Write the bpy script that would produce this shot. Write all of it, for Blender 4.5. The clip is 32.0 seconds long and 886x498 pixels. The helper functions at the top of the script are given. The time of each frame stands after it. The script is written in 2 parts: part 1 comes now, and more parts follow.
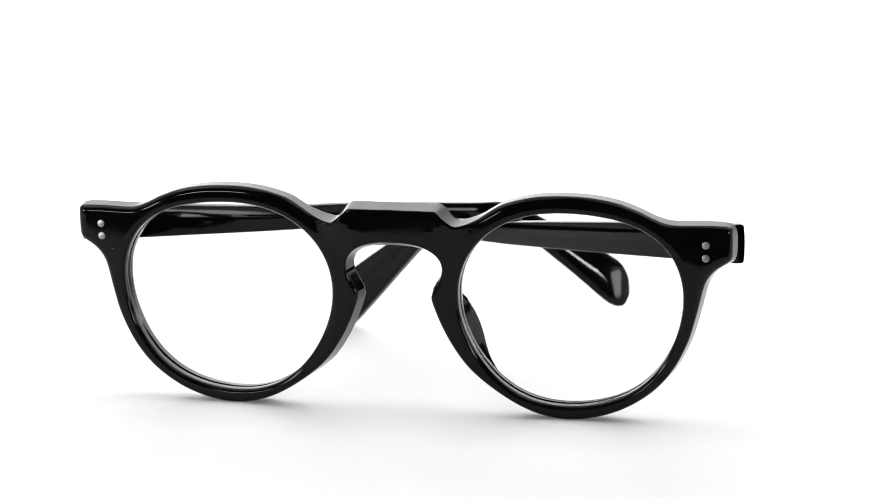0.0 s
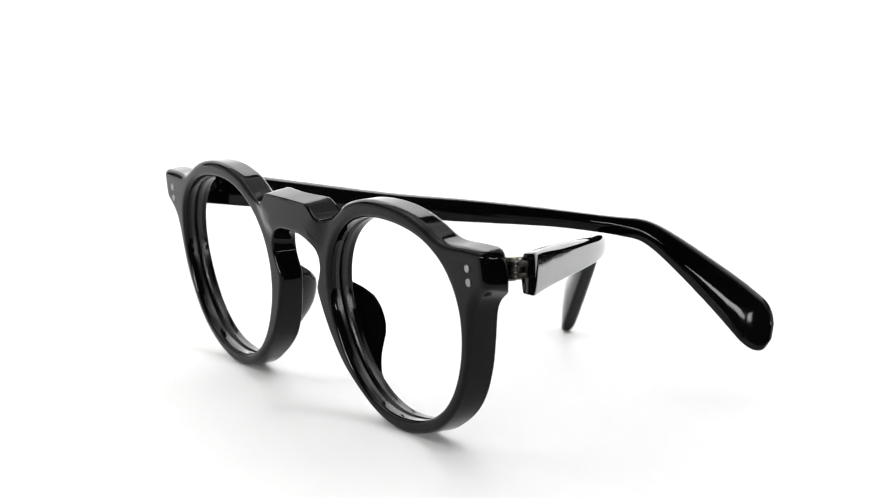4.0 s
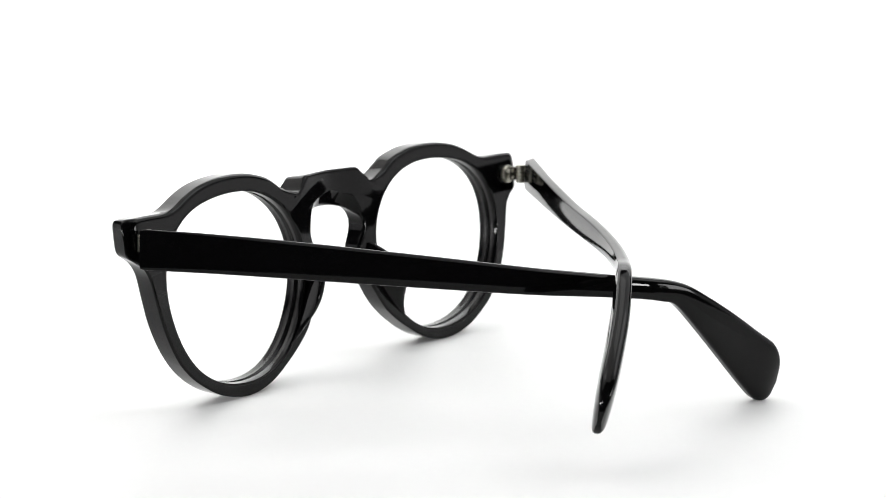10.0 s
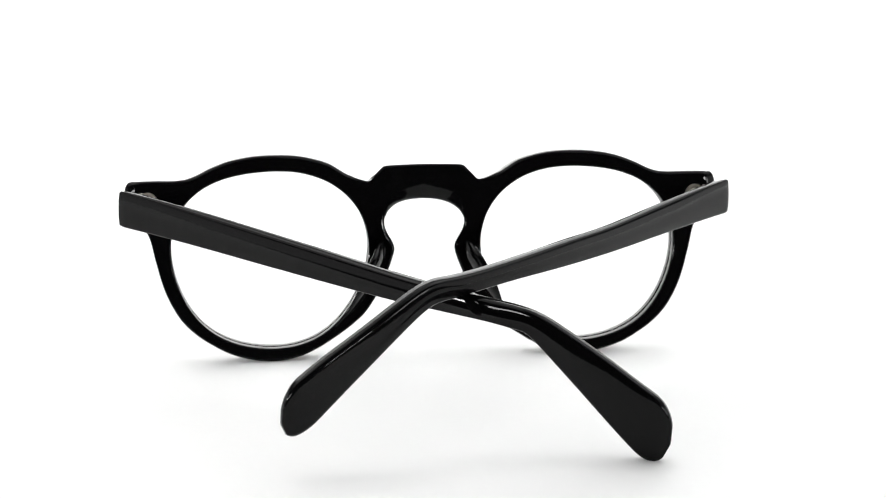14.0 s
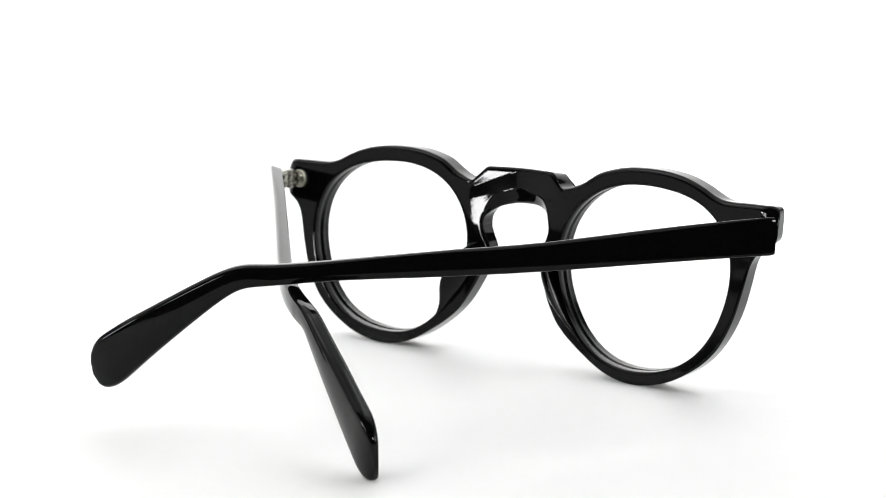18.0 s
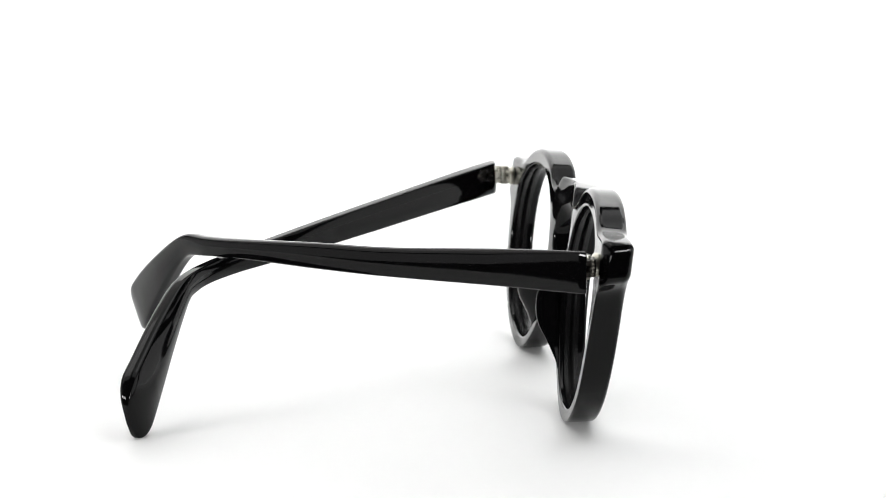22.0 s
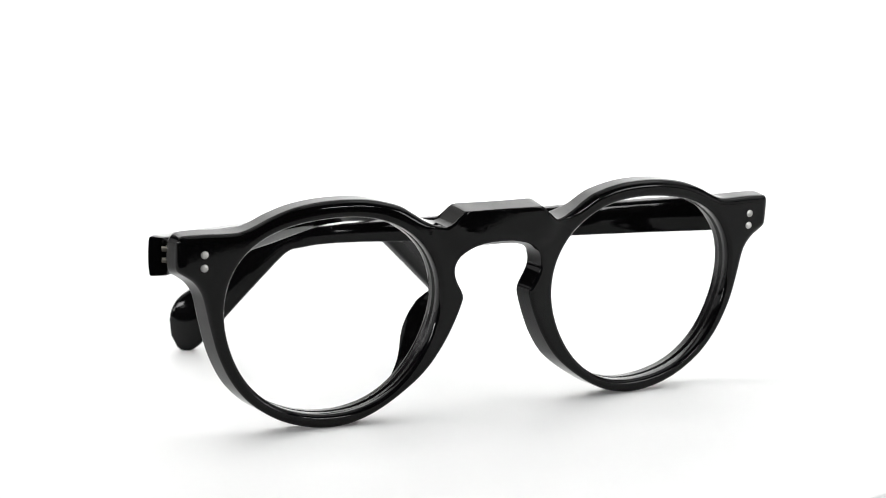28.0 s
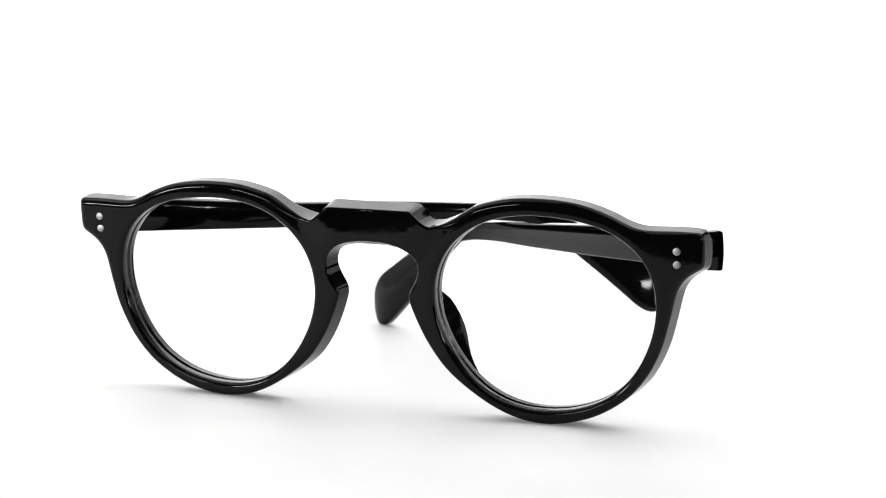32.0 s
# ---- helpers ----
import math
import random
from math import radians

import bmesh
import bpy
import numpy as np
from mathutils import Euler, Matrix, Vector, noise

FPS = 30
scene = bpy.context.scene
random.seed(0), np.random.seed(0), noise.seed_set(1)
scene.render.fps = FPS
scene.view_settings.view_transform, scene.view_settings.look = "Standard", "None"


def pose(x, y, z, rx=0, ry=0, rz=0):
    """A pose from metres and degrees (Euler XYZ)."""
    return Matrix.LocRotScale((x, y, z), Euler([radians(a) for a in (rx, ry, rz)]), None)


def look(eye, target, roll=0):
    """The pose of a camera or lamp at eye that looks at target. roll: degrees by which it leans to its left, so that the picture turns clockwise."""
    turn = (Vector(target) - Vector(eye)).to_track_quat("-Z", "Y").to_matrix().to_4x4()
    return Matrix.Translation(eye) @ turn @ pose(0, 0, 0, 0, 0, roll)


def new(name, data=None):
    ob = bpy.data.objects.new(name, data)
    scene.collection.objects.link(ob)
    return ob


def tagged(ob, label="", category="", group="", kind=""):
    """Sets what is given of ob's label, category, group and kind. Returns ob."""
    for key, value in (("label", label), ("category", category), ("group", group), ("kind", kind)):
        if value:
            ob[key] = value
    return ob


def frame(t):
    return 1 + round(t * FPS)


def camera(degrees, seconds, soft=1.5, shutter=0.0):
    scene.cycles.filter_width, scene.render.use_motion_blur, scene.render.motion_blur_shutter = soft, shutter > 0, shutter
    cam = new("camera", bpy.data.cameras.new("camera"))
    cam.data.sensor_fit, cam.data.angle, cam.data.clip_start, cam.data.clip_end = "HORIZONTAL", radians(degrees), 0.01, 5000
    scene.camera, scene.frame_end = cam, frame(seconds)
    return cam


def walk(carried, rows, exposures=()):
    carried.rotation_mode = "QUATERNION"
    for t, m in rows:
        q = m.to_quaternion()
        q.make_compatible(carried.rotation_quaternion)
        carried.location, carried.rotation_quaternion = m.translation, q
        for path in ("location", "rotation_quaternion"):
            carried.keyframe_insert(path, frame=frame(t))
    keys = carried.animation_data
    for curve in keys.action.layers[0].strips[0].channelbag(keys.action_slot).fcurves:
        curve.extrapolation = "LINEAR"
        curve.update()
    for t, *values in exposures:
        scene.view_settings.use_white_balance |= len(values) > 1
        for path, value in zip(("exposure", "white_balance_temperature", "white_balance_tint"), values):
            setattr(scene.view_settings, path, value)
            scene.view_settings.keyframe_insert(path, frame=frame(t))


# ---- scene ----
cam = camera(24.766, 32.0, soft=0.82)
cam.data.dof.use_dof, cam.data.dof.focus_distance, cam.data.dof.aperture_fstop = True, 0.432, 32.0
EYE = Vector((0.0, -0.45401, 0.11074))
YAW, PITCH = 0.005157, -0.169208
AIM = EYE + Vector((math.sin(YAW) * math.cos(PITCH), math.cos(YAW) * math.cos(PITCH), math.sin(PITCH)))
STILL = look(EYE, AIM, 0.0722)
walk(cam, [(0.0, STILL), (32.0, STILL)])

# ---- light: a softbox on each side, unseen panels added in front and at the sides for reflections, and a lamp added to wash the white backdrop, in a dark studio ----
world = bpy.data.worlds.new("studio")
scene.world = world
world.use_nodes = True
world.node_tree.nodes["Background"].inputs[0].default_value = (0.95, 0.97, 1.0, 1)
world.node_tree.nodes["Background"].inputs[1].default_value = 0.015


def softbox(name, eye, target, sx, sy, watts, colour=(1, 1, 1)):
    data = bpy.data.lights.new(name, "AREA")
    data.shape, data.size, data.size_y, data.energy, data.color = "RECTANGLE", sx, sy, watts, colour
    ob = new(name, data)
    ob.matrix_world = look(eye, target)
    return ob


def reflection_lamp(name, azimuth, low, tall, wide, watts):
    """An unseen bright panel in front of the set, added for its reflection; azimuth from the camera's side, low edge
    and height in degrees.
    """
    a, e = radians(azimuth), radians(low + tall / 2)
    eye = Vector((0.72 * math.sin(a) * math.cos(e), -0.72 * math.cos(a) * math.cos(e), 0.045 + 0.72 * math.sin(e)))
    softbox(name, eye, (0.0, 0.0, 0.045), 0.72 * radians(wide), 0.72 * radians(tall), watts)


for side in (-1, 1):
    softbox("softbox_lamp", (0.52 * side, 0.22, 0.94), (0.0, 0.04, 0.0), 1.2, 1.2, 5.5 if side < 0 else 5.8, (1.0, 0.993, 0.97) if side < 0 else (0.985, 1.0, 1.0))
    softbox("led_panel_lamp", (0.42 * side, 0.08, 0.72), (0.0, 0.0, 0.02), 0.32, 0.32, 0.6)
# low unseen side panels, added so side-facing acetate mirrors some grey
softbox("side_reflection_lamp", (-0.75, 0.15, 0.13), (0.0, 0.15, 0.11), 0.9, 0.28, 0.7)
softbox("side_reflection_lamp", (0.75, 0.05, 0.13), (0.0, 0.05, 0.11), 1.14, 0.28, 1.2)
# unseen panels, added to put flashes and streaks on the acetate
reflection_lamp("front_panel_lamp", -59.5, 3.2, 3.6, 14, 1.9)
reflection_lamp("front_panel_lamp", 42.5, 3.6, 3.6, 11, 1.0)
reflection_lamp("front_reflection_lamp", 61, -2.5, 11.5, 12, 0.8)
reflection_lamp("front_reflection_lamp", -39, 4.5, 5.5, 16, 1.1)
# unseen lamp, added to whiten the backdrop and whatever mirrors it
softbox("backdrop_lamp", (0.0, 0.5, 1.05), (0.0, 0.95, 0.84), 1.2, 0.4, 22)


# ---- materials ----
def material(name, base, rough, metal=0.0, coat=0.0, grain=0.0, scale=400.0, bump=0.0, ior=1.5, smudge=0.0, wave=0.0):
    m = bpy.data.materials.new(name)
    m.use_nodes = True
    nt = m.node_tree
    b = nt.nodes["Principled BSDF"]
    b.inputs["Base Color"].default_value = (*base, 1)
    b.inputs["Roughness"].default_value = rough
    b.inputs["Metallic"].default_value = metal
    b.inputs["IOR"].default_value = ior
    b.inputs["Coat Weight"].default_value = coat
    b.inputs["Coat Roughness"].default_value = 0.03
    co = nt.nodes.new("ShaderNodeTexCoord")
    fine = nt.nodes.new("ShaderNodeTexNoise")
    fine.inputs["Scale"].default_value, fine.inputs["Detail"].default_value = scale, 6
    broad = nt.nodes.new("ShaderNodeTexNoise")
    broad.inputs["Scale"].default_value, broad.inputs["Detail"].default_value = scale * 0.08, 3
    for n in (fine, broad):
        nt.links.new(co.outputs["Object"], n.inputs["Vector"])
    if grain:
        mix = nt.nodes.new("ShaderNodeMix")
        mix.data_type = "RGBA"
        add = nt.nodes.new("ShaderNodeMath")
        add.operation = "MULTIPLY"
        nt.links.new(fine.outputs["Fac"], add.inputs[0])
        nt.links.new(broad.outputs["Fac"], add.inputs[1])
        nt.links.new(add.outputs[0], mix.inputs[0])
        mix.inputs[6].default_value = (*[c * (1 - grain) for c in base], 1)
        mix.inputs[7].default_value = (*[min(1, c * (1 + grain)) for c in base], 1)
        nt.links.new(mix.outputs[2], b.inputs["Base Color"])
    if smudge:
        ramp = nt.nodes.new("ShaderNodeMapRange")
        ramp.inputs["From Min"].default_value, ramp.inputs["From Max"].default_value = 0.4, 0.75
        ramp.inputs["To Min"].default_value, ramp.inputs["To Max"].default_value = rough, rough + smudge
        nt.links.new(broad.outputs["Fac"], ramp.inputs["Value"])
        nt.links.new(ramp.outputs[0], b.inputs["Roughness"])
    if bump:
        bp = nt.nodes.new("ShaderNodeBump")
        bp.inputs["Strength"].default_value, bp.inputs["Distance"].default_value = bump, 0.0002
        nt.links.new(fine.outputs["Fac"], bp.inputs["Height"])
        nt.links.new(bp.outputs[0], b.inputs["Normal"])
        if wave:
            # slow undulation left by hand polishing
            swell = nt.nodes.new("ShaderNodeTexNoise")
            swell.inputs["Scale"].default_value, swell.inputs["Detail"].default_value = 90.0, 1.0
            nt.links.new(co.outputs["Object"], swell.inputs["Vector"])
            soft_bump = nt.nodes.new("ShaderNodeBump")
            soft_bump.inputs["Strength"].default_value, soft_bump.inputs["Distance"].default_value = 1.0, wave
            nt.links.new(swell.outputs["Fac"], soft_bump.inputs["Height"])
            nt.links.new(soft_bump.outputs[0], bp.inputs["Normal"])
    return m


ACETATE = material("black_acetate", (0.002, 0.002, 0.0022), 0.05, grain=0.3, scale=900, bump=0.03, smudge=0.03, ior=1.25, wave=0.00003)
SILVER = material("nickel_silver", (0.32, 0.317, 0.305), 0.42, metal=1.0, grain=0.15, scale=2500, bump=0.05)
STEEL = material("hinge_metal", (0.6, 0.58, 0.5), 0.34, metal=1.0, grain=0.35, scale=1500, bump=0.3)
NICKEL = material("nickel_leaf", (0.5, 0.49, 0.43), 0.3, metal=1.0, grain=0.4, scale=1800, bump=0.4)
# the hinge's nickel again, darkened for the shade on its outer side
SHADED_METAL = material("shaded_hinge_metal", (0.08, 0.076, 0.066), 0.36, metal=1.0, grain=0.35, scale=1500, bump=0.3)
SAWN = material("cut_acetate", (0.004, 0.004, 0.0042), 0.24, grain=0.3, scale=3000, bump=0.2, ior=1.42)
PAPER = material("white_sheet", (0.86, 0.86, 0.855), 0.75, grain=0.02, scale=300, bump=0.02)
DARK = material("dark_floor", (0.03, 0.03, 0.032), 0.6, grain=0.3, scale=20, bump=0.1)
WALL = material("dark_wall_paint", (0.06, 0.06, 0.062), 0.7, grain=0.15, scale=30, bump=0.1)
PLATE = material("white_plate", (0.86, 0.86, 0.855), 0.55, grain=0.02, scale=500, bump=0.02)


# ---- mesh helpers ----
def smooth(me, angle=40):
    me.polygons.foreach_set("use_smooth", [True] * len(me.polygons))
    me.set_sharp_from_angle(angle=radians(angle))


def part(name, bm, mat, parent, label="", m=None, angle=40):
    bmesh.ops.recalc_face_normals(bm, faces=bm.faces)
    me = bpy.data.meshes.new(name)
    bm.to_mesh(me)
    bm.free()
    smooth(me, angle)
    me.materials.append(mat)
    ob = new(name, me)
    ob.parent = parent
    if m is not None:
        ob.matrix_basis = m
    return tagged(ob, label)


def spline(points, n):
    """Catmull-Rom through rows of numbers, n steps between neighbours."""
    p = np.asarray(points, float)
    q = np.vstack([2 * p[0] - p[1], p, 2 * p[-1] - p[-2]])
    out = []
    for i in range(len(p) - 1):
        a, b, c, d = q[i:i + 4]
        t = np.linspace(0, 1, n, endpoint=False)[:, None]
        out.append(0.5 * (2 * b + (c - a) * t + (2 * a - 5 * b + 4 * c - d) * t ** 2 + (3 * b - a - 3 * c + d) * t ** 3))
    return np.vstack(out + [p[-1:]])


def even(p, step):
    """The same open line with points at even distances."""
    s = np.concatenate([[0], np.cumsum(np.linalg.norm(np.diff(p, axis=0), axis=1))])
    t = np.linspace(0, s[-1], max(2, int(round(s[-1] / step)) + 1))
    return np.stack([np.interp(t, s, p[:, k]) for k in range(p.shape[1])], 1)


def cylinder(bm, r, h, m, seg=24, bevel=0.0):
    ret = bmesh.ops.create_cone(bm, cap_ends=True, segments=seg, radius1=r, radius2=r, depth=h, matrix=m)
    if bevel:
        edges = {e for v in ret["verts"] for e in v.link_edges if not any(len(f.verts) == 4 for f in e.link_faces) or len({len(f.verts) for f in e.link_faces}) == 2}
        bmesh.ops.bevel(bm, geom=list(edges), offset=bevel, segments=2, affect="EDGES", profile=0.5)


def block(bm, sx, sy, sz, m, bevel=0.0):
    ret = bmesh.ops.create_cube(bm, size=1, matrix=m @ Matrix.Diagonal((sx, sy, sz, 1)))
    if bevel:
        bmesh.ops.bevel(bm, geom=list({e for v in ret["verts"] for e in v.link_edges}), offset=bevel, segments=3, affect="EDGES", profile=0.5)


# ---- the studio: white sweep and round plate ----
def sweep():
    """Paper that hangs over the table's front edge, lies flat under the plate and rises behind it."""
    bm = bmesh.new()
    prof = [(-0.118, -0.72), (-0.118, -0.3), (-0.118, -0.04)]
    prof += [(-0.108 - 0.01 * math.cos(a), -0.018 + 0.01 * math.sin(a)) for a in np.linspace(0.2, math.pi / 2, 7)]
    prof += [(y, -0.008) for y in (0.0, 0.2, 0.4, 0.55)]
    prof += [(0.55 + 0.4 * math.sin(a), -0.008 + 0.4 * (1 - math.cos(a))) for a in np.linspace(0.1, math.pi / 2, 16)]
    prof += [(0.95, 0.7), (0.95, 1.05)]
    rows = [[bm.verts.new((x, y, z)) for y, z in prof] for x in (-0.9, -0.6, -0.2, 0.2, 0.6, 0.9)]
    for a, b in zip(rows, rows[1:]):
        for i in range(len(prof) - 1):
            bm.faces.new((a[i], b[i], b[i + 1], a[i + 1]))
    ob = part("backdrop", bm, PAPER, None)
    tagged(ob, "seamless white paper backdrop sweeping up behind the turntable", "backdrop", kind="structure")


def studio_floor():
    bm = bmesh.new()
    block(bm, 3.4, 3.4, 0.04, Matrix.Translation((0, 0, -0.745)))
    tagged(part("ground", bm, DARK, None), "dark grey studio floor under the set", "floor", kind="structure")


def studio_shell():
    """Dark walls and ceiling that close the studio."""
    for name, sx, sy, x, y in (("wall_north", 3.4, 0.1, 0, 1.65), ("wall_south", 3.4, 0.1, 0, -1.65), ("wall_east", 0.1, 3.2, 1.65, 0), ("wall_west", 0.1, 3.2, -1.65, 0)):
        bm = bmesh.new()
        block(bm, sx, sy, 2.6, Matrix.Translation((x, y, 0.579)))
        tagged(part(name, bm, WALL, None), "plain dark grey painted studio wall", "wall", kind="structure")
    bm = bmesh.new()
    block(bm, 3.4, 3.4, 0.1, Matrix.Translation((0, 0, 1.933)))
    tagged(part("ceiling", bm, WALL, None), "plain dark grey painted studio ceiling", "ceiling", kind="structure")


sweep()
studio_floor()
studio_shell()

plate = new("turntable")
tagged(plate, "round matt white turntable plate under the eyeglasses", "turntable")
PLATE_POSE = Matrix.Translation((0, 0, 0.00184)) @ Euler((radians(-1.53), radians(0.229), 0)).to_matrix().to_4x4()


def build_plate():
    bm = bmesh.new()
    cylinder(bm, 0.129, 0.005, Matrix.Translation((0, 0, -0.0025)), 160, 0.0012)
    part("plate", bm, PLATE, plate, m=PLATE_POSE)


build_plate()

# ---- the eyeglasses ----
glasses = new("eyeglasses")
tagged(glasses, "glossy black acetate keyhole-bridge eyeglasses without lenses, temples crossed", "eyeglasses")

XC = -1.48          # all sizes of the eyeglasses in millimetres
LEAN = 0.119
ROLL = 0.004
SKEW = 0.003        # the front stands a touch askew to the temples
DEPTH = 6.2
LENS_C = (37.2, 27.0)
LENS_R = (22.503, 0.171, 0.199, 1.204, 0.037, 0.042, 0.673, -0.243, 0.012, -0.112, 0.108)


def lens_edge(a):
    r = LENS_R[0]
    for k in range(1, 6):
        r += LENS_R[2 * k - 1] * math.cos(k * a) + LENS_R[2 * k] * math.sin(k * a)
    return LENS_C[0] + r * math.cos(a), LENS_C[1] + r * math.sin(a)


def base_y(u, z):
    """The front's plane: leaning forward at the top and lightly bowed."""
    return -32.9 + (40.3 - z) * LEAN - 2.7 * (1 - (u / 66.0) ** 2)


def front_y(u, z):
    """Where the front face lies, with the bridge standing proud."""
    # a flat bridge plane that falls off across a crease from the shoulder's notch to the keyhole
    inside = ((12.6 - u) * 7.5 - (45.0 - z) * 4.4) / 8.7
    a, b = np.clip((inside + 3.8) / 4.8, 0, 1), np.clip((z - 35.5) / 6.0, 0, 1)
    proud = 1.05 * (0.5 * a + 0.5 * a * a * (3 - 2 * a)) * b * b * (3 - 2 * b)
    return base_y(u, z) - proud


def front_outline():
    """The right half's outer edge, from the bridge's top middle round to the keyhole's top middle."""
    bridge = [(0, 47.7), (6, 47.65), (8.7, 47.6), (9.5, 47.4), (10.6, 46.35), (11.95, 45), (13.0, 44.45), (13.9, 44.4), (15.75, 44.9)]
    brow = [(18.15, 46.1), (20.95, 47.95), (23.95, 49.55), (29.7, 51.0), (35.5, 51.45), (41.5, 51.2), (46.9, 50.25), (51.4, 48.65), (54.4, 47.2), (57.15, 46.1)]
    end = [(60.0, 45.8), (65, 45.9), (69.4, 45.8), (70.6, 45.45), (71.0, 44.2), (71.05, 41.5), (70.95, 39.2), (70.4, 38.2), (69.2, 37.4), (67.4, 36.1), (66.0, 34.3)]
    rim = [(65.1, 32.1), (63.8, 26.6), (62.0, 20.4), (59, 14.4), (54.8, 9.45), (48.95, 5.5), (42.95, 3.35), (37.15, 2.6), (31.45, 3.35), (25.95, 5.55), (19.95, 9.5), (15.45, 13.6)]
    nose = [(12.15, 18.3), (9.9, 22.7), (8.35, 26.7), (7.95, 28.7), (8.5, 30.2), (9.55, 32.0), (10.25, 33.8), (10.3, 35.7), (9.5, 37.4), (8.0, 38.75), (6, 39.7), (3.2, 40.3), (0, 40.45)]
    return even(spline(bridge + brow + end + rim + nose, 8), 0.55)


def segment_distance(p, line):
    """Distance of each of the points p from an open line."""
    a, b = line[:-1], line[1:]
    ab = b - a
    t = np.clip(((p[:, None] - a) * ab).sum(2) / (ab ** 2).sum(1), 0, 1)
    return np.sqrt(((p[:, None] - a - t[..., None] * ab) ** 2).sum(2).min(1))


def build_front():
    edge = front_outline()
    mid = np.column_stack([np.zeros(10), np.linspace(44.5, 47.7, 12)[1:-1]])
    outer = np.vstack([edge, mid])
    on_edge = [True] * len(edge) + [False] * len(mid)
    n = len(outer)
    # which place on the lens edge each place on the outer edge is joined to: straight out, but fanned at the bridge
    ang = np.degrees(np.unwrap(np.arctan2(outer[:, 1] - LENS_C[1], outer[:, 0] - LENS_C[0])))
    ang += 151 - ang[0]

    def nearest(u, z):
        return int(np.argmin((edge[:, 0] - u) ** 2 + (edge[:, 1] - z) ** 2))

    i0, i1, ne = nearest(20.95, 47.95), nearest(10.3, 35.7), len(edge)
    ia, ib, ic, id_ = nearest(9.5, 47.4), nearest(13.9, 44.4), nearest(18.15, 46.1), nearest(8, 38.75)
    keys = [(0, 145.0), (ia, 142.0), (ib, 137.0), (ic, 132.0), (i0, ang[i0])]
    ang[:i0] = np.interp(np.arange(i0), [q[0] for q in keys], [q[1] for q in keys])
    keys = [(i1, ang[i1]), (id_, -203.0), (ne - 1, -211.0), (n, -215.0)]
    ang[i1:] = np.interp(np.arange(i1, n), [q[0] for q in keys], [q[1] for q in keys])
    for _ in range(6):
        ang[1:-1] = 0.25 * ang[:-2] + 0.5 * ang[1:-1] + 0.25 * ang[2:]
    ang = np.radians(ang)
    dense = np.array([lens_edge(a) for a in np.linspace(0, 2 * math.pi, 361)])
    inner = np.array([lens_edge(a) for a in ang])
    # steps across the rim, closer together at the edges; three legs, which bend at the bridge's neck and scoop
    f = np.array([0, 0.012, 0.04, 0.08, 0.13, 0.19, 0.26, 0.34, 0.43, 0.52, 0.6, 0.67, 0.73, 0.78, 0.83, 0.88, 0.925, 0.96, 0.985, 0.995, 1.0])
    k, c1, c2 = len(f), 9, 14
    way = inner + (outer - inner) * f[c1]
    lip = inner + (outer - inner) * f[c2]
    order = list(range(id_, n)) + list(range(ib + 1))
    knots = [id_, ne - 1, n, n + ia, n + ib]
    pos = np.array([i if i >= id_ else i + n for i in order], float)
    neck = np.stack([np.interp(pos, knots, [12.4, 12.4, 13.0, 13.4, 15.6]), np.interp(pos, knots, [37.3, 41.2, 42.9, 43.2, 43.6])], 1)
    for i, q in zip(order, neck):
        way[i] = q
    seam = [i % n for i in range(id_ - 25, n + ib + 26)]
    for _ in range(12):
        way[seam[1:-1]] = 0.25 * way[seam[:-2]] + 0.5 * way[seam[1:-1]] + 0.25 * way[seam[2:]]
    for i in order:
        lip[i] = way[i] + (outer[i] - way[i]) * (0.45 if i < ne else np.interp(i, [ne, n - 1], [0.92, 0.45]))
    # the crescent over the keyhole: its rim stands off the edge by more and more towards the middle
    tan = np.gradient(edge, axis=0)
    tan /= np.linalg.norm(tan, axis=1)[:, None]
    away = np.stack([-tan[:, 1], tan[:, 0]], 1) * -1
    isc, ibl = nearest(9.75, 37.0), nearest(10.1, 33.4)
    depth = np.zeros(n)
    for i in range(ibl, ne):
        w = max(0.0, (i - isc) / (ne - 1 - isc))
        off = max(0.35, 4.0 * (1 - (1 - w) ** 2.6))
        depth[i] = 4.0 * (1 - (1 - w) ** 2.6)
        mixed = min(1.0, max(0.0, (i - ibl) / (isc - ibl)))
        lip[i] = lip[i] * (1 - mixed) + (edge[i] + away[i] * off) * mixed
    lip[ne - 1, 0] = 0
    for _ in range(8):
        a, b = ibl - 12, isc + 8
        lip[a:b] = 0.25 * lip[a - 1:b - 1] + 0.5 * lip[a:b] + 0.25 * lip[a + 1:b + 1]
    parts = []
    for lo, hi, p, q in ((0, c1, inner, way), (c1, c2, way, lip), (c2, k - 1, lip, outer)):
        g = (f[lo:hi + 1] - f[lo]) / (f[hi] - f[lo])
        parts.append((p[:, None] + (q - p)[:, None] * g[None, :, None])[:, (0 if lo == 0 else 1):])
    grid = np.concatenate(parts, 1)
    flat = grid.reshape(-1, 2)
    d_in = segment_distance(flat, dense).reshape(n, k)
    d_out = segment_distance(flat, edge).reshape(n, k)
    def rounding(d, r):
        d = np.minimum(d, r)
        return r - np.sqrt(np.maximum(r * r - (r - d) ** 2, 0))

    u, z = grid[..., 0], grid[..., 1]
    fy = front_y(u, z)
    near = np.clip((u - 11) / 8, 0, 1) + np.clip((37 - z) / 6, 0, 1)
    soft = 0.45 + 0.45 * np.clip(near, 0, 1) + 0.8 * np.clip((u - 15) / 6, 0, 1) * np.clip((z - 24) / 10, 0, 1)
    front = fy + rounding(d_in, 1.1) + rounding(d_out, soft)
    # the back of the bridge is scooped out in a crescent over the keyhole
    g = np.clip((f - f[c2]) / (1 - f[c2]), 0, 1)
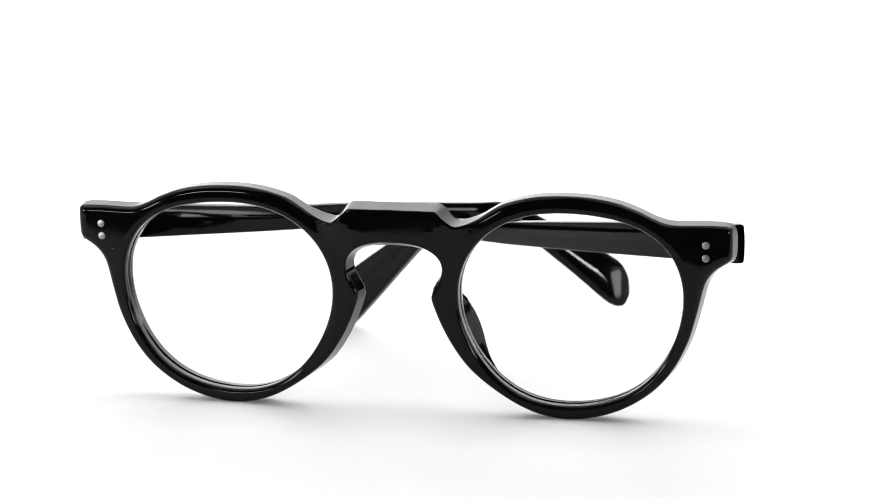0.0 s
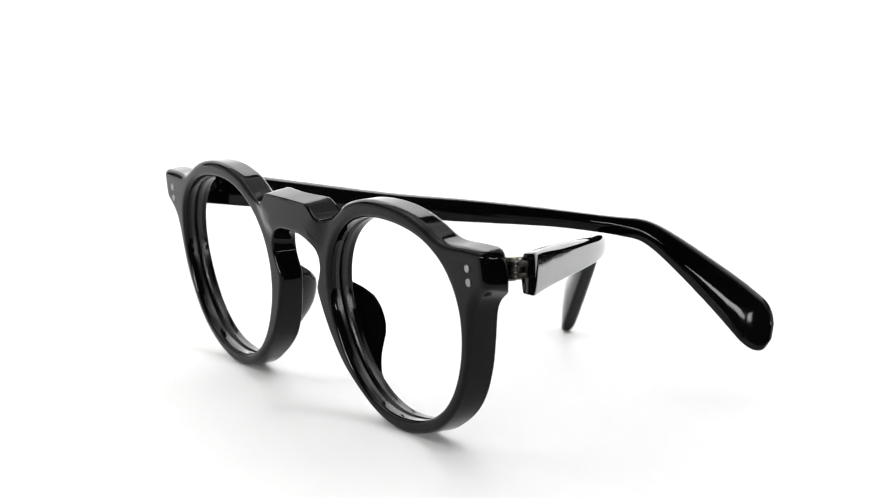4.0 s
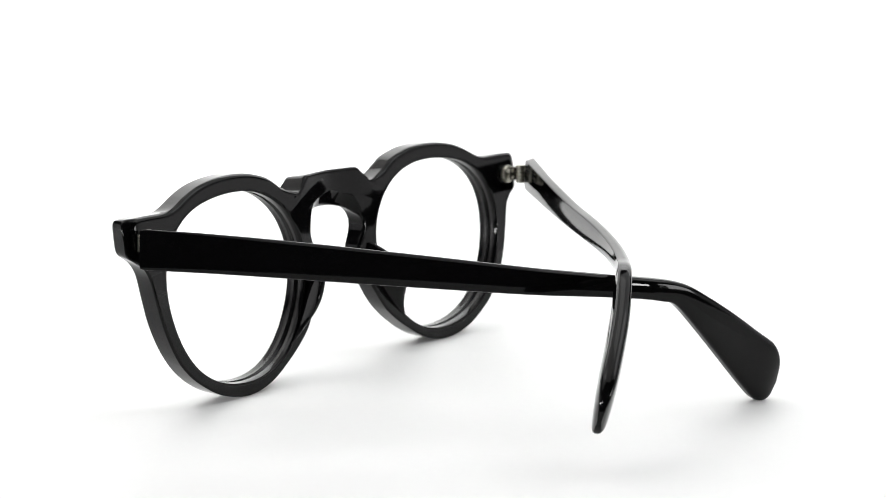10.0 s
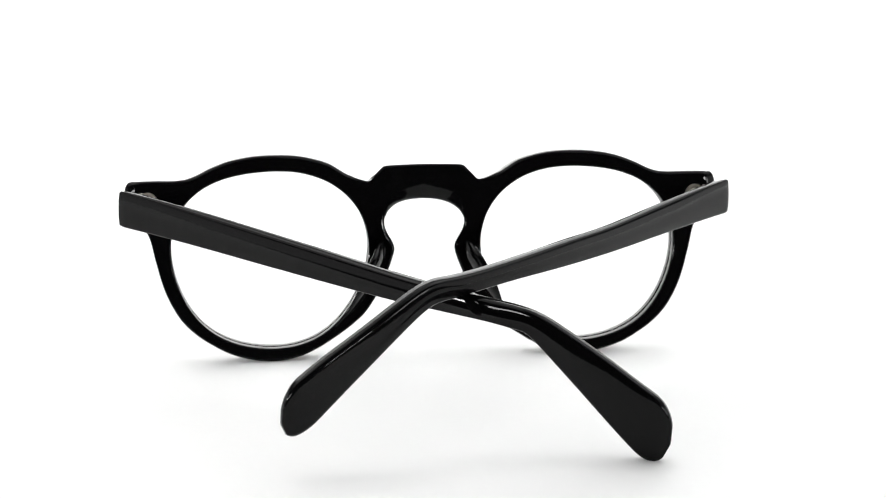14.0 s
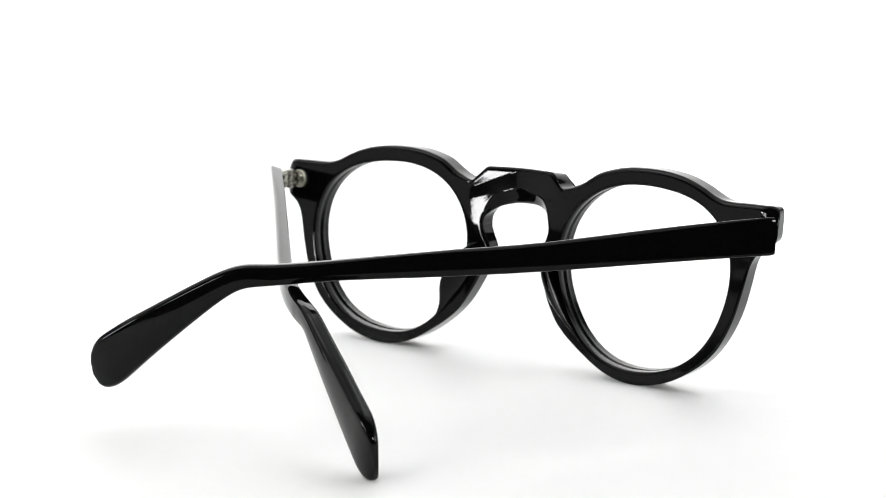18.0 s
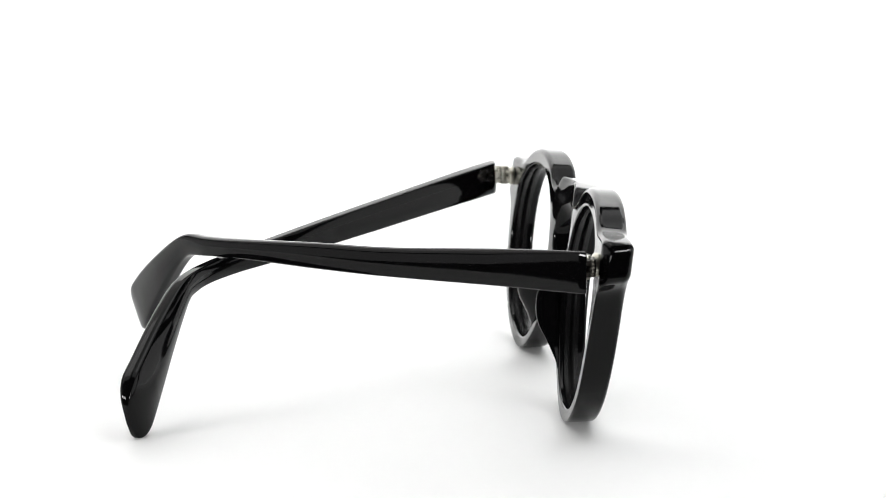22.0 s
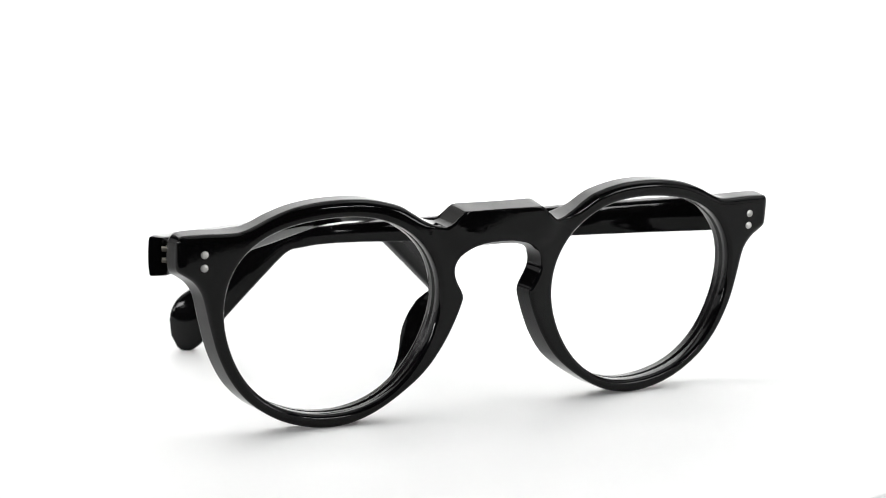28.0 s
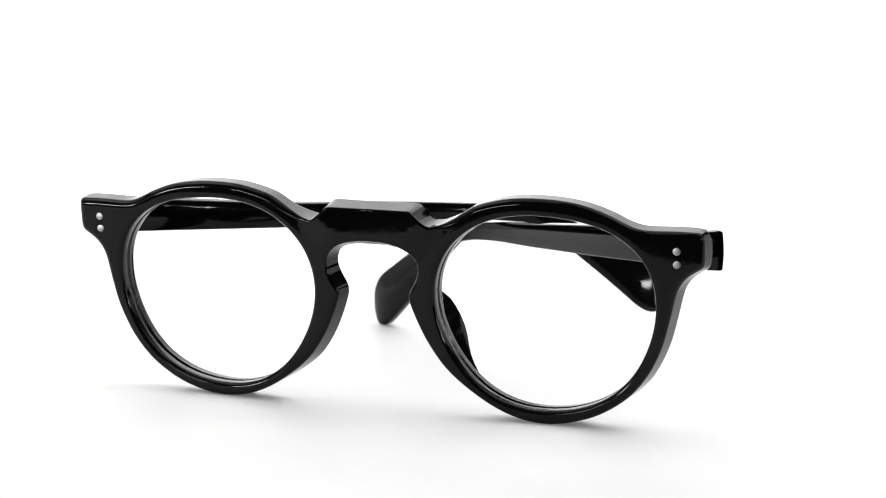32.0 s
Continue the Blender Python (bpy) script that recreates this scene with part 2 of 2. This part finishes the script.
    scoop = 0.75 * depth[:, None] * g[None, :]
    bevel = 0.4 + 0.7 * np.clip((z - 42) / 3, 0, 1) * np.clip((u - 13) / 5, 0, 1) + 0.25 * np.clip((12 - u) / 2, 0, 1)
    hump = np.clip(1 - u / 15.0, 0, 1)
    hump = hump * hump * (3 - 2 * hump)
    back = base_y(u, z) + DEPTH + 0.15 * (u / 66.0) ** 2 * np.clip((z - 34) / 8, 0, 1) - 1.7 * hump - 1.3 * np.clip((u - 68.6) / 2.2, 0, 1) * np.clip((z - 37) / 1.5, 0, 1) - rounding(d_in, 0.5) - rounding(d_out, bevel) - scoop
    # the outer wall flares a little towards the back
    flare = np.zeros((n, 2))
    flare[:len(edge)] = -away * (np.clip(0.1 + (edge[:, 1] - 7) / 12, 0.1, 0.65) * (1 - 0.75 * np.clip((edge[:, 1] - 44) / 3, 0, 1) * np.clip((edge[:, 0] - 14) / 5, 0, 1)) + 0.3 * np.clip((edge[:, 1] - 45) / 2, 0, 1) * np.clip((13 - edge[:, 0]) / 3, 0, 1))[:, None]
    flare[0, 0] = flare[len(edge) - 1, 0] = 0
    flare[len(edge):, 1] = np.linspace(flare[len(edge) - 1, 1], flare[0, 1], n - len(edge) + 2)[1:-1]
    grown = grid + flare[:, None] * f[None, :, None]
    bm = bmesh.new()
    for side in (-1, 1):
        X, XB, zb = XC + side * u, XC + side * grown[..., 0], grown[..., 1]

        def vert(x, y, zz):
            return bm.verts.new((x / 1000, (y + SKEW * (x - XC)) / 1000, (zz - ROLL * (x - XC)) / 1000))

        F = [[vert(X[i, j], front[i, j], z[i, j]) for j in range(k)] for i in range(n)]
        B = [[vert(XB[i, j], back[i, j], zb[i, j]) for j in range(k)] for i in range(n)]
        # lens groove: a V cut half way through the inner wall
        G = []
        for i in range(n):
            d = np.array(LENS_C) - inner[i]
            d = d / np.linalg.norm(d)
            y0, y1 = front[i, 0], back[i, 0]
            line = []
            for fr, cut in ((0.18, 0.0), (0.36, 0.0), (0.5, 0.75), (0.64, 0.0), (0.82, 0.0)):
                q = inner[i] - d * cut
                line.append(vert(XC + side * q[0], y0 + (y1 - y0) * fr, q[1]))
            G.append([F[i][0], *line, B[i][0]])
        # two loops on the outer wall keep it flat between its rounded edges
        W = [[F[i][-1]] + [bm.verts.new(F[i][-1].co.lerp(B[i][-1].co, q)) for q in (0.05, 0.95)] + [B[i][-1]] if on_edge[i] else None for i in range(n)]
        for i in range(n):
            j2 = (i + 1) % n
            for j in range(k - 1):
                if i == ne - 1 and j >= c2:
                    bm.faces.new((F[i][c2], F[j2][j + 1], F[j2][j]))
                    bm.faces.new((B[i][c2], B[j2][j], B[j2][j + 1]))
                    continue
                bm.faces.new((F[i][j], F[i][j + 1], F[j2][j + 1], F[j2][j]))
                bm.faces.new((B[i][j], B[j2][j], B[j2][j + 1], B[i][j + 1]))
            for j in range(len(G[i]) - 1):
                bm.faces.new((G[i][j], G[j2][j], G[j2][j + 1], G[i][j + 1])).material_index = int(1 <= j <= 4)
            if on_edge[i] and on_edge[j2]:
                for j in range(3):
                    bm.faces.new((W[i][j], W[i][j + 1], W[j2][j + 1], W[j2][j]))
    bmesh.ops.remove_doubles(bm, verts=bm.verts, dist=2e-6)
    front_ob = part("front_frame", bm, ACETATE, glasses, "glossy black acetate front with keyhole bridge", angle=30)
    front_ob.data.materials.append(SAWN)
    return front_ob


front = build_front()


def front_point(side, u, z, out=0.0):
    return Vector(((XC + side * u) / 1000, (front_y(u, z) + SKEW * side * u - out) / 1000, z / 1000))


def build_rivets():
    for side in (-1, 1):
        for z in (41.85, 39.1):
            bm = bmesh.new()
            cylinder(bm, 0.00082, 0.0006, Matrix.Rotation(radians(90), 4, "X"), 24, 0.00012)
            part("rivet", bm, SILVER, front, "small round silver rivet head", m=Matrix.Translation(front_point(side, 65.5, z, -0.16) - Vector((0, 0, ROLL * side * 0.0655))))


build_rivets()


def build_pads():
    """Nose pads grown out of the rim's nose side, running back and outward."""
    for side in (-1, 1):
        bm = bmesh.new()
        rows = []
        line = spline([(8.4, 30.0), (9.0, 26.5), (10.7, 22.6), (13.0, 18.2), (15.4, 14.6), (17.6, 12.0), (19.6, 9.9)], 6)
        for u, z in line:
            reach = float(np.interp(z, [9.8, 11, 12.4, 14.4, 16.4, 18.4, 20.4, 22.4, 24.4, 26.4, 28.2, 30.2], [0.1, 0.3, 1.0, 2.1, 3.4, 4.7, 5.5, 5.8, 5.75, 5.2, 3.4, 0.3]))
            swell = reach / 5.0
            y0 = front_y(u, z) + 3.2
            y1 = base_y(u, z) + DEPTH + reach
            thick = 0.8 + 1.4 * swell
            ring = []
            for a in np.linspace(0, 2 * math.pi, 16, endpoint=False):
                w, v = math.cos(a), math.sin(a)
                yy = (y0 + y1) / 2 + (y1 - y0) / 2 * math.copysign(abs(w) ** 0.6, w)
                g = max(0.0, (yy - y0) / (y1 - y0))
                uu = u + 1.2 + (1.2 + 1.8 * swell) * g ** 1.5 + thick / 2 * math.copysign(abs(v) ** 0.7, v)
                ring.append(bm.verts.new(((XC + side * uu) / 1000, yy / 1000, (z + 0.3 * g) / 1000)))
            rows.append(ring)
        for a, b in zip(rows, rows[1:]):
            for j in range(16):
                bm.faces.new((a[j], a[(j + 1) % 16], b[(j + 1) % 16], b[j]))
        bm.faces.new(rows[0])
        bm.faces.new(rows[-1])
        part("nose_pad", bm, ACETATE, front, "black acetate nose pad", angle=60)


build_pads()


def temple_plan(P, s):
    """Place and sideways direction in plan at s mm along the temple."""
    q = s / 142.0
    b = [(1 - q) ** 3, 3 * (1 - q) ** 2 * q, 3 * (1 - q) * q * q, q ** 3]
    e = [3 * (1 - q) ** 2, 6 * (1 - q) * q, 3 * q * q]
    c = Vector((sum(w * p[0] for w, p in zip(b, P)), sum(w * p[1] for w, p in zip(b, P))))
    t = Vector((sum(w * (h[0] - g[0]) for w, g, h in zip(e, P, P[1:])), sum(w * (h[1] - g[1]) for w, g, h in zip(e, P, P[1:])))).normalized()
    return c, Vector((t.y, -t.x)), t


def build_temple(P, top, low, twist, outside, label):
    """top, low: the upper and lower edge as (along, height); the section is a bar with rounded corners."""
    st = spline([(*a, *b) for a, b in zip(top, low)], 12)
    mid = (st[:, :2] + st[:, 2:]) / 2
    s = np.concatenate([[0], np.cumsum(np.linalg.norm(np.diff(mid, axis=0), axis=1))])
    k = np.concatenate([np.linspace(0, s[-1] - 7.5, 120, endpoint=False), s[-1] - 7.5 * np.cos(np.linspace(0, math.pi / 2, 18))])
    k[0] = 0
    k = np.insert(k, 1, (0.2, 0.45))
    st = np.stack([np.interp(k, s, st[:, j]) for j in range(4)], 1)
    for _ in range(9):
        st[1:-18] = 0.25 * st[:-19] + 0.5 * st[1:-18] + 0.25 * st[2:-17]
    left = s[-1] - k
    bm = bmesh.new()
    rings = []
    for i in range(len(k)):
        e = max(0.0, 1 - left[i] / 7.5)
        wide = (1 - e ** 2.3) ** (1 / 2.3) if e < 1 else 0.0
        wide = max(wide, 0.05)
        ear = min(1.0, max(0.0, (k[i] - 100) / 25))
        th = (1.45 + 0.3 * ear) * max(0.25, (1 - max(0.0, 1 - left[i] / 9) ** 2.2) ** 0.5)
        if i == 0:
            th, wide = th * 0.92, wide * 0.96
        c, half = (st[i, :2] + st[i, 2:]) / 2, (st[i, :2] - st[i, 2:]) / 2 * wide * 1.05
        ring = []
        tall = float(np.linalg.norm(half))
        rad = min(0.45 + 0.7 * ear, (0.4 + 0.4 * ear) * th, 0.45 * max(tall, 0.1))
        fade = min(1.0, left[i] / 12)
        # the upper outer edge is rolled over broadly, the others are only eased
        roll = min(1.0, k[i] / 14) * fade
        big = (rad + (0.95 * th - rad) * roll, rad + (min(1.45, 0.45 * tall) - rad) * roll) if tall > 1.5 else (rad, rad)
        section = []
        for cw, cv, a0 in ((1, 1, 0), (-1, 1, 90), (-1, -1, 180), (1, -1, 270)):
            rw, rv = big if cw == outside and cv > 0 else (rad, rad)
            for a in (10, 22, 42, 65, 82, 90) if cw * cv > 0 else (0, 8, 25, 48, 68, 80):
                a = radians(a0 + a)
                section.append((cw * (th - rw) + rw * math.cos(a), (cv * (tall - rv) + rv * math.sin(a)) / max(tall, 1e-6)))

        # both broad faces are lightly crowned
        def broad(face):
            high = 1 - (big[1] if face == outside else rad) / max(tall, 1e-6)
            low = -(1 - rad / max(tall, 1e-6))
            bulge = (0.2 + 0.12 * ear if face == outside else 0.34 + (0.3 if outside > 0 else 0.05) * ear) * fade
            return [(face * (th + bulge * (1 - q * q)), (high + low) / 2 + (high - low) / 2 * q) for q in (0.84, 0.6, 0.3, 0.0, -0.3, -0.6, -0.84)]

        section = section[:12] + broad(-1) + section[12:] + broad(1)[::-1]
        m = len(section)
        for w, v in section:
            q = c + half * v
            # the butt is cut to a mitre: longer on the outside
            q[0] -= 0.55 * max(-1.0, min(1.0, w * outside / 1.45)) * max(0.0, 1 - k[i] / 5)
            pl, side, _ = temple_plan(P, q[0])
            lean = twist * min(1.3, max(0.0, (q[0] - 95) / 40)) * (1 - v * wide) / 2
            xy = pl + side * (w + lean)
            rise = 0.4 * max(0.0, v) * (w * outside > 0) * max(0.0, 1 - q[0] / 90)
            ring.append(bm.verts.new((xy.x / 1000, xy.y / 1000, (q[1] + rise) / 1000)))
        rings.append(ring)
    for a, b in zip(rings, rings[1:]):
        for j in range(m):
            bm.faces.new((a[j], a[(j + 1) % m], b[(j + 1) % m], b[j]))
    bm.faces.new(rings[0])
    bm.faces.new(rings[-1])
    return part("temple", bm, ACETATE, glasses, label, angle=50)


PLAN_A = ((-73.3, -23.2), (-17.1, 34.3), (-8.4, 52.7), (34.9, 69.5))
TOP_A = ((-0.25, 44.5), (32.1, 40.3), (52.3, 39.1), (73.3, 37.8), (88, 36.9), (98, 36.4), (109.5, 35.4), (134, 24.4), (146.0, 16.7))
LOW_A = ((-0.3, 36.9), (31, 34.7), (51.2, 34.0), (74.8, 33.6), (89.0, 32.9), (99, 32.1), (108.0, 30.4), (127.5, 18.0), (143.4, 5.5))
PLAN_B = ((69.4, -22.1), (-5.6, 53.2), (4.5, 50.1), (-35.9, 66.5))
TOP_B = ((0, 44.1), (26.6, 38.5), (52.3, 34.6), (74.6, 32.6), (91.8, 31.4), (104.3, 30.3), (113.5, 28.4), (130.6, 21.3), (148.1, 10.9))
LOW_B = ((-0.1, 36.3), (25.5, 32.0), (51.5, 29.2), (74.3, 28.0), (91.8, 27.0), (101.5, 25.9), (107.4, 24.6), (125.1, 13.1), (144.3, -2.7))
temple_a = build_temple(PLAN_A, TOP_A, LOW_A, 2.4, -1, "glossy black acetate temple with a drooping paddle tip, raised clear of the plate")
temple_b = build_temple(PLAN_B, TOP_B, LOW_B, -1.7, 1, "glossy black acetate temple with a drooping paddle tip resting on the plate")


def build_hinges():
    """Five-barrel hinges: a studded round plate on the back of the front, knuckles, and a leaf on the temple."""
    for temple, P, side in ((temple_a, PLAN_A, -1), (temple_b, PLAN_B, 1)):
        z = 41.2
        disc_u, pin_u, pin_y = 66.2, 69.2, -24.7
        back_y = float(front_y(disc_u, z)) + DEPTH + SKEW * side * disc_u + 0.1
        px, dx = (XC + side * pin_u) / 1000, (XC + side * disc_u) / 1000
        bm = bmesh.new()
        stand = Matrix.Rotation(radians(90), 4, "X")
        cylinder(bm, 0.0023, 0.0016, stand, 32, 0.0005)
        for k in range(4):
            a = math.pi / 4 + k * math.pi / 2
            bmesh.ops.create_uvsphere(bm, u_segments=14, v_segments=8, radius=0.00055, matrix=Matrix.Translation((0.0012 * math.cos(a), 0.0009, 0.0012 * math.sin(a))))
        part("hinge_plate", bm, STEEL, front, "round studded nickel hinge plate", m=Matrix.Translation((dx, (back_y + 0.5) / 1000, z / 1000)))
        # leaf from the plate to the pin, its metal coloured dark for shade
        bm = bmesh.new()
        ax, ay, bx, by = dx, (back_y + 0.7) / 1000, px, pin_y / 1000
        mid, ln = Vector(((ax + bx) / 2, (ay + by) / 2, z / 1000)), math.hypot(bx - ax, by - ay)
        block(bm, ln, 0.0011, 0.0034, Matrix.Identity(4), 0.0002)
        part("hinge_leaf", bm, SHADED_METAL, front, m=Matrix.Translation(mid) @ Matrix.Rotation(math.atan2(by - ay, bx - ax), 4, "Z"))
        pl, sd, tg = temple_plan(P, 2.8)
        inner = pl - sd * 1.25 * side
        lie = Matrix.Translation((inner.x / 1000, inner.y / 1000, z / 1000)) @ Matrix.Rotation(math.atan2(tg.y, tg.x), 4, "Z")
        # the temple's leaf is let into its inner face; only its rivet tips stand out
        bm = bmesh.new()
        block(bm, 0.0052, 0.0009, 0.0036, lie @ Matrix.Translation((0, -0.0002 * side, 0)), 0.0003)
        for dx_, dz_ in ((-0.001, -0.0011), (-0.001, 0.0011), (0.0016, -0.0011), (0.0016, 0.0011)):
            bmesh.ops.create_uvsphere(bm, u_segments=12, v_segments=8, radius=0.00042, matrix=lie @ Matrix.Translation((dx_, 0.0003 * side, dz_)))
        part("hinge_inlay", bm, SAWN, temple, "black let-in hinge leaf with four rivet tips")
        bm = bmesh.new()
        # pierced strap from the temple's butt to the pin, darkened for shade, and the bright nickel leaf that faces
        # inward
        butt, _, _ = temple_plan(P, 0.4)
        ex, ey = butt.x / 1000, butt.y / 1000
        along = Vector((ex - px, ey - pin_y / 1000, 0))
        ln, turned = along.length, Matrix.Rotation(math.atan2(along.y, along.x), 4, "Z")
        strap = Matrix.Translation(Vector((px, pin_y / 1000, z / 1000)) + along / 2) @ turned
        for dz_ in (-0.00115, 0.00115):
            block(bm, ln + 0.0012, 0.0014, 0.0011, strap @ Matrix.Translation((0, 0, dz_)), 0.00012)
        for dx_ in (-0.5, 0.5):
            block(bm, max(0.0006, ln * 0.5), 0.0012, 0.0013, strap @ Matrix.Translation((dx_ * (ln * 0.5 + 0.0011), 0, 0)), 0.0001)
        part("hinge_arm", bm, SHADED_METAL, temple, "metal hinge strap with a square gap, coloured dark for shade")
        inward = Vector((along.y, -along.x, 0)).normalized()
        inward *= -side * math.copysign(1, inward.x)
        bm = bmesh.new()
        start = Vector((px, pin_y / 1000, z / 1000)) + inward * 0.0012
        block(bm, ln + 0.0016, 0.0007, 0.0046, Matrix.Translation(start + along / 2) @ turned, 0.00015)
        for i in range(5):
            cylinder(bm, 0.0011, 0.00084, Matrix.Translation(start + Vector((0, 0, (i - 2) * 0.00097))), 20, 0.00012)
        for q in (0.45, 0.85):
            for dz_ in (-0.0011, 0.0011):
                bmesh.ops.create_uvsphere(bm, u_segments=12, v_segments=8, radius=0.0005, matrix=Matrix.Translation(start + along * q + inward * 0.0003 + Vector((0, 0, dz_))))
        part("hinge_leaf", bm, NICKEL, temple, "bright nickel hinge leaf with knuckles")
        # outer knuckles and screw: the shade is in their dark colour
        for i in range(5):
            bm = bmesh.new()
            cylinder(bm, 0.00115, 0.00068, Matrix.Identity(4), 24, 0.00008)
            part("hinge_knuckle", bm, SHADED_METAL, front if i % 2 == 0 else temple, m=Matrix.Translation((px, pin_y / 1000, (z + (i - 2) * 0.7) / 1000)))
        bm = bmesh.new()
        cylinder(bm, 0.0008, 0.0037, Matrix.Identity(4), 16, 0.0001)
        part("hinge_screw", bm, SHADED_METAL, temple, m=Matrix.Translation((px, pin_y / 1000, z / 1000)))


build_hinges()


# ---- what moves: the plate turns steadily and carries the eyeglasses round ----
def motions():
    # one slow turn; the drive is not quite even
    drift = ((0, 0.29), (3, 0.4), (6, -0.15), (9, 0.1), (11, -0.35), (13, -0.38), (14.4, -0.42), (17, 0.0), (19, -0.15), (22.4, -0.45), (25, 0.25), (28, 0.12), (30.3, 0.28), (32, 0.15))
    turn = []
    for t in range(33):
        off = float(np.interp(t, [d[0] for d in drift], [d[1] for d in drift]))
        turn.append((float(t), pose(0, 0, 0, 0, 0, -11.49835 * (t - 30.3) - 0.1748 + off)))
    walk(glasses, turn)
    walk(plate, turn)


motions()
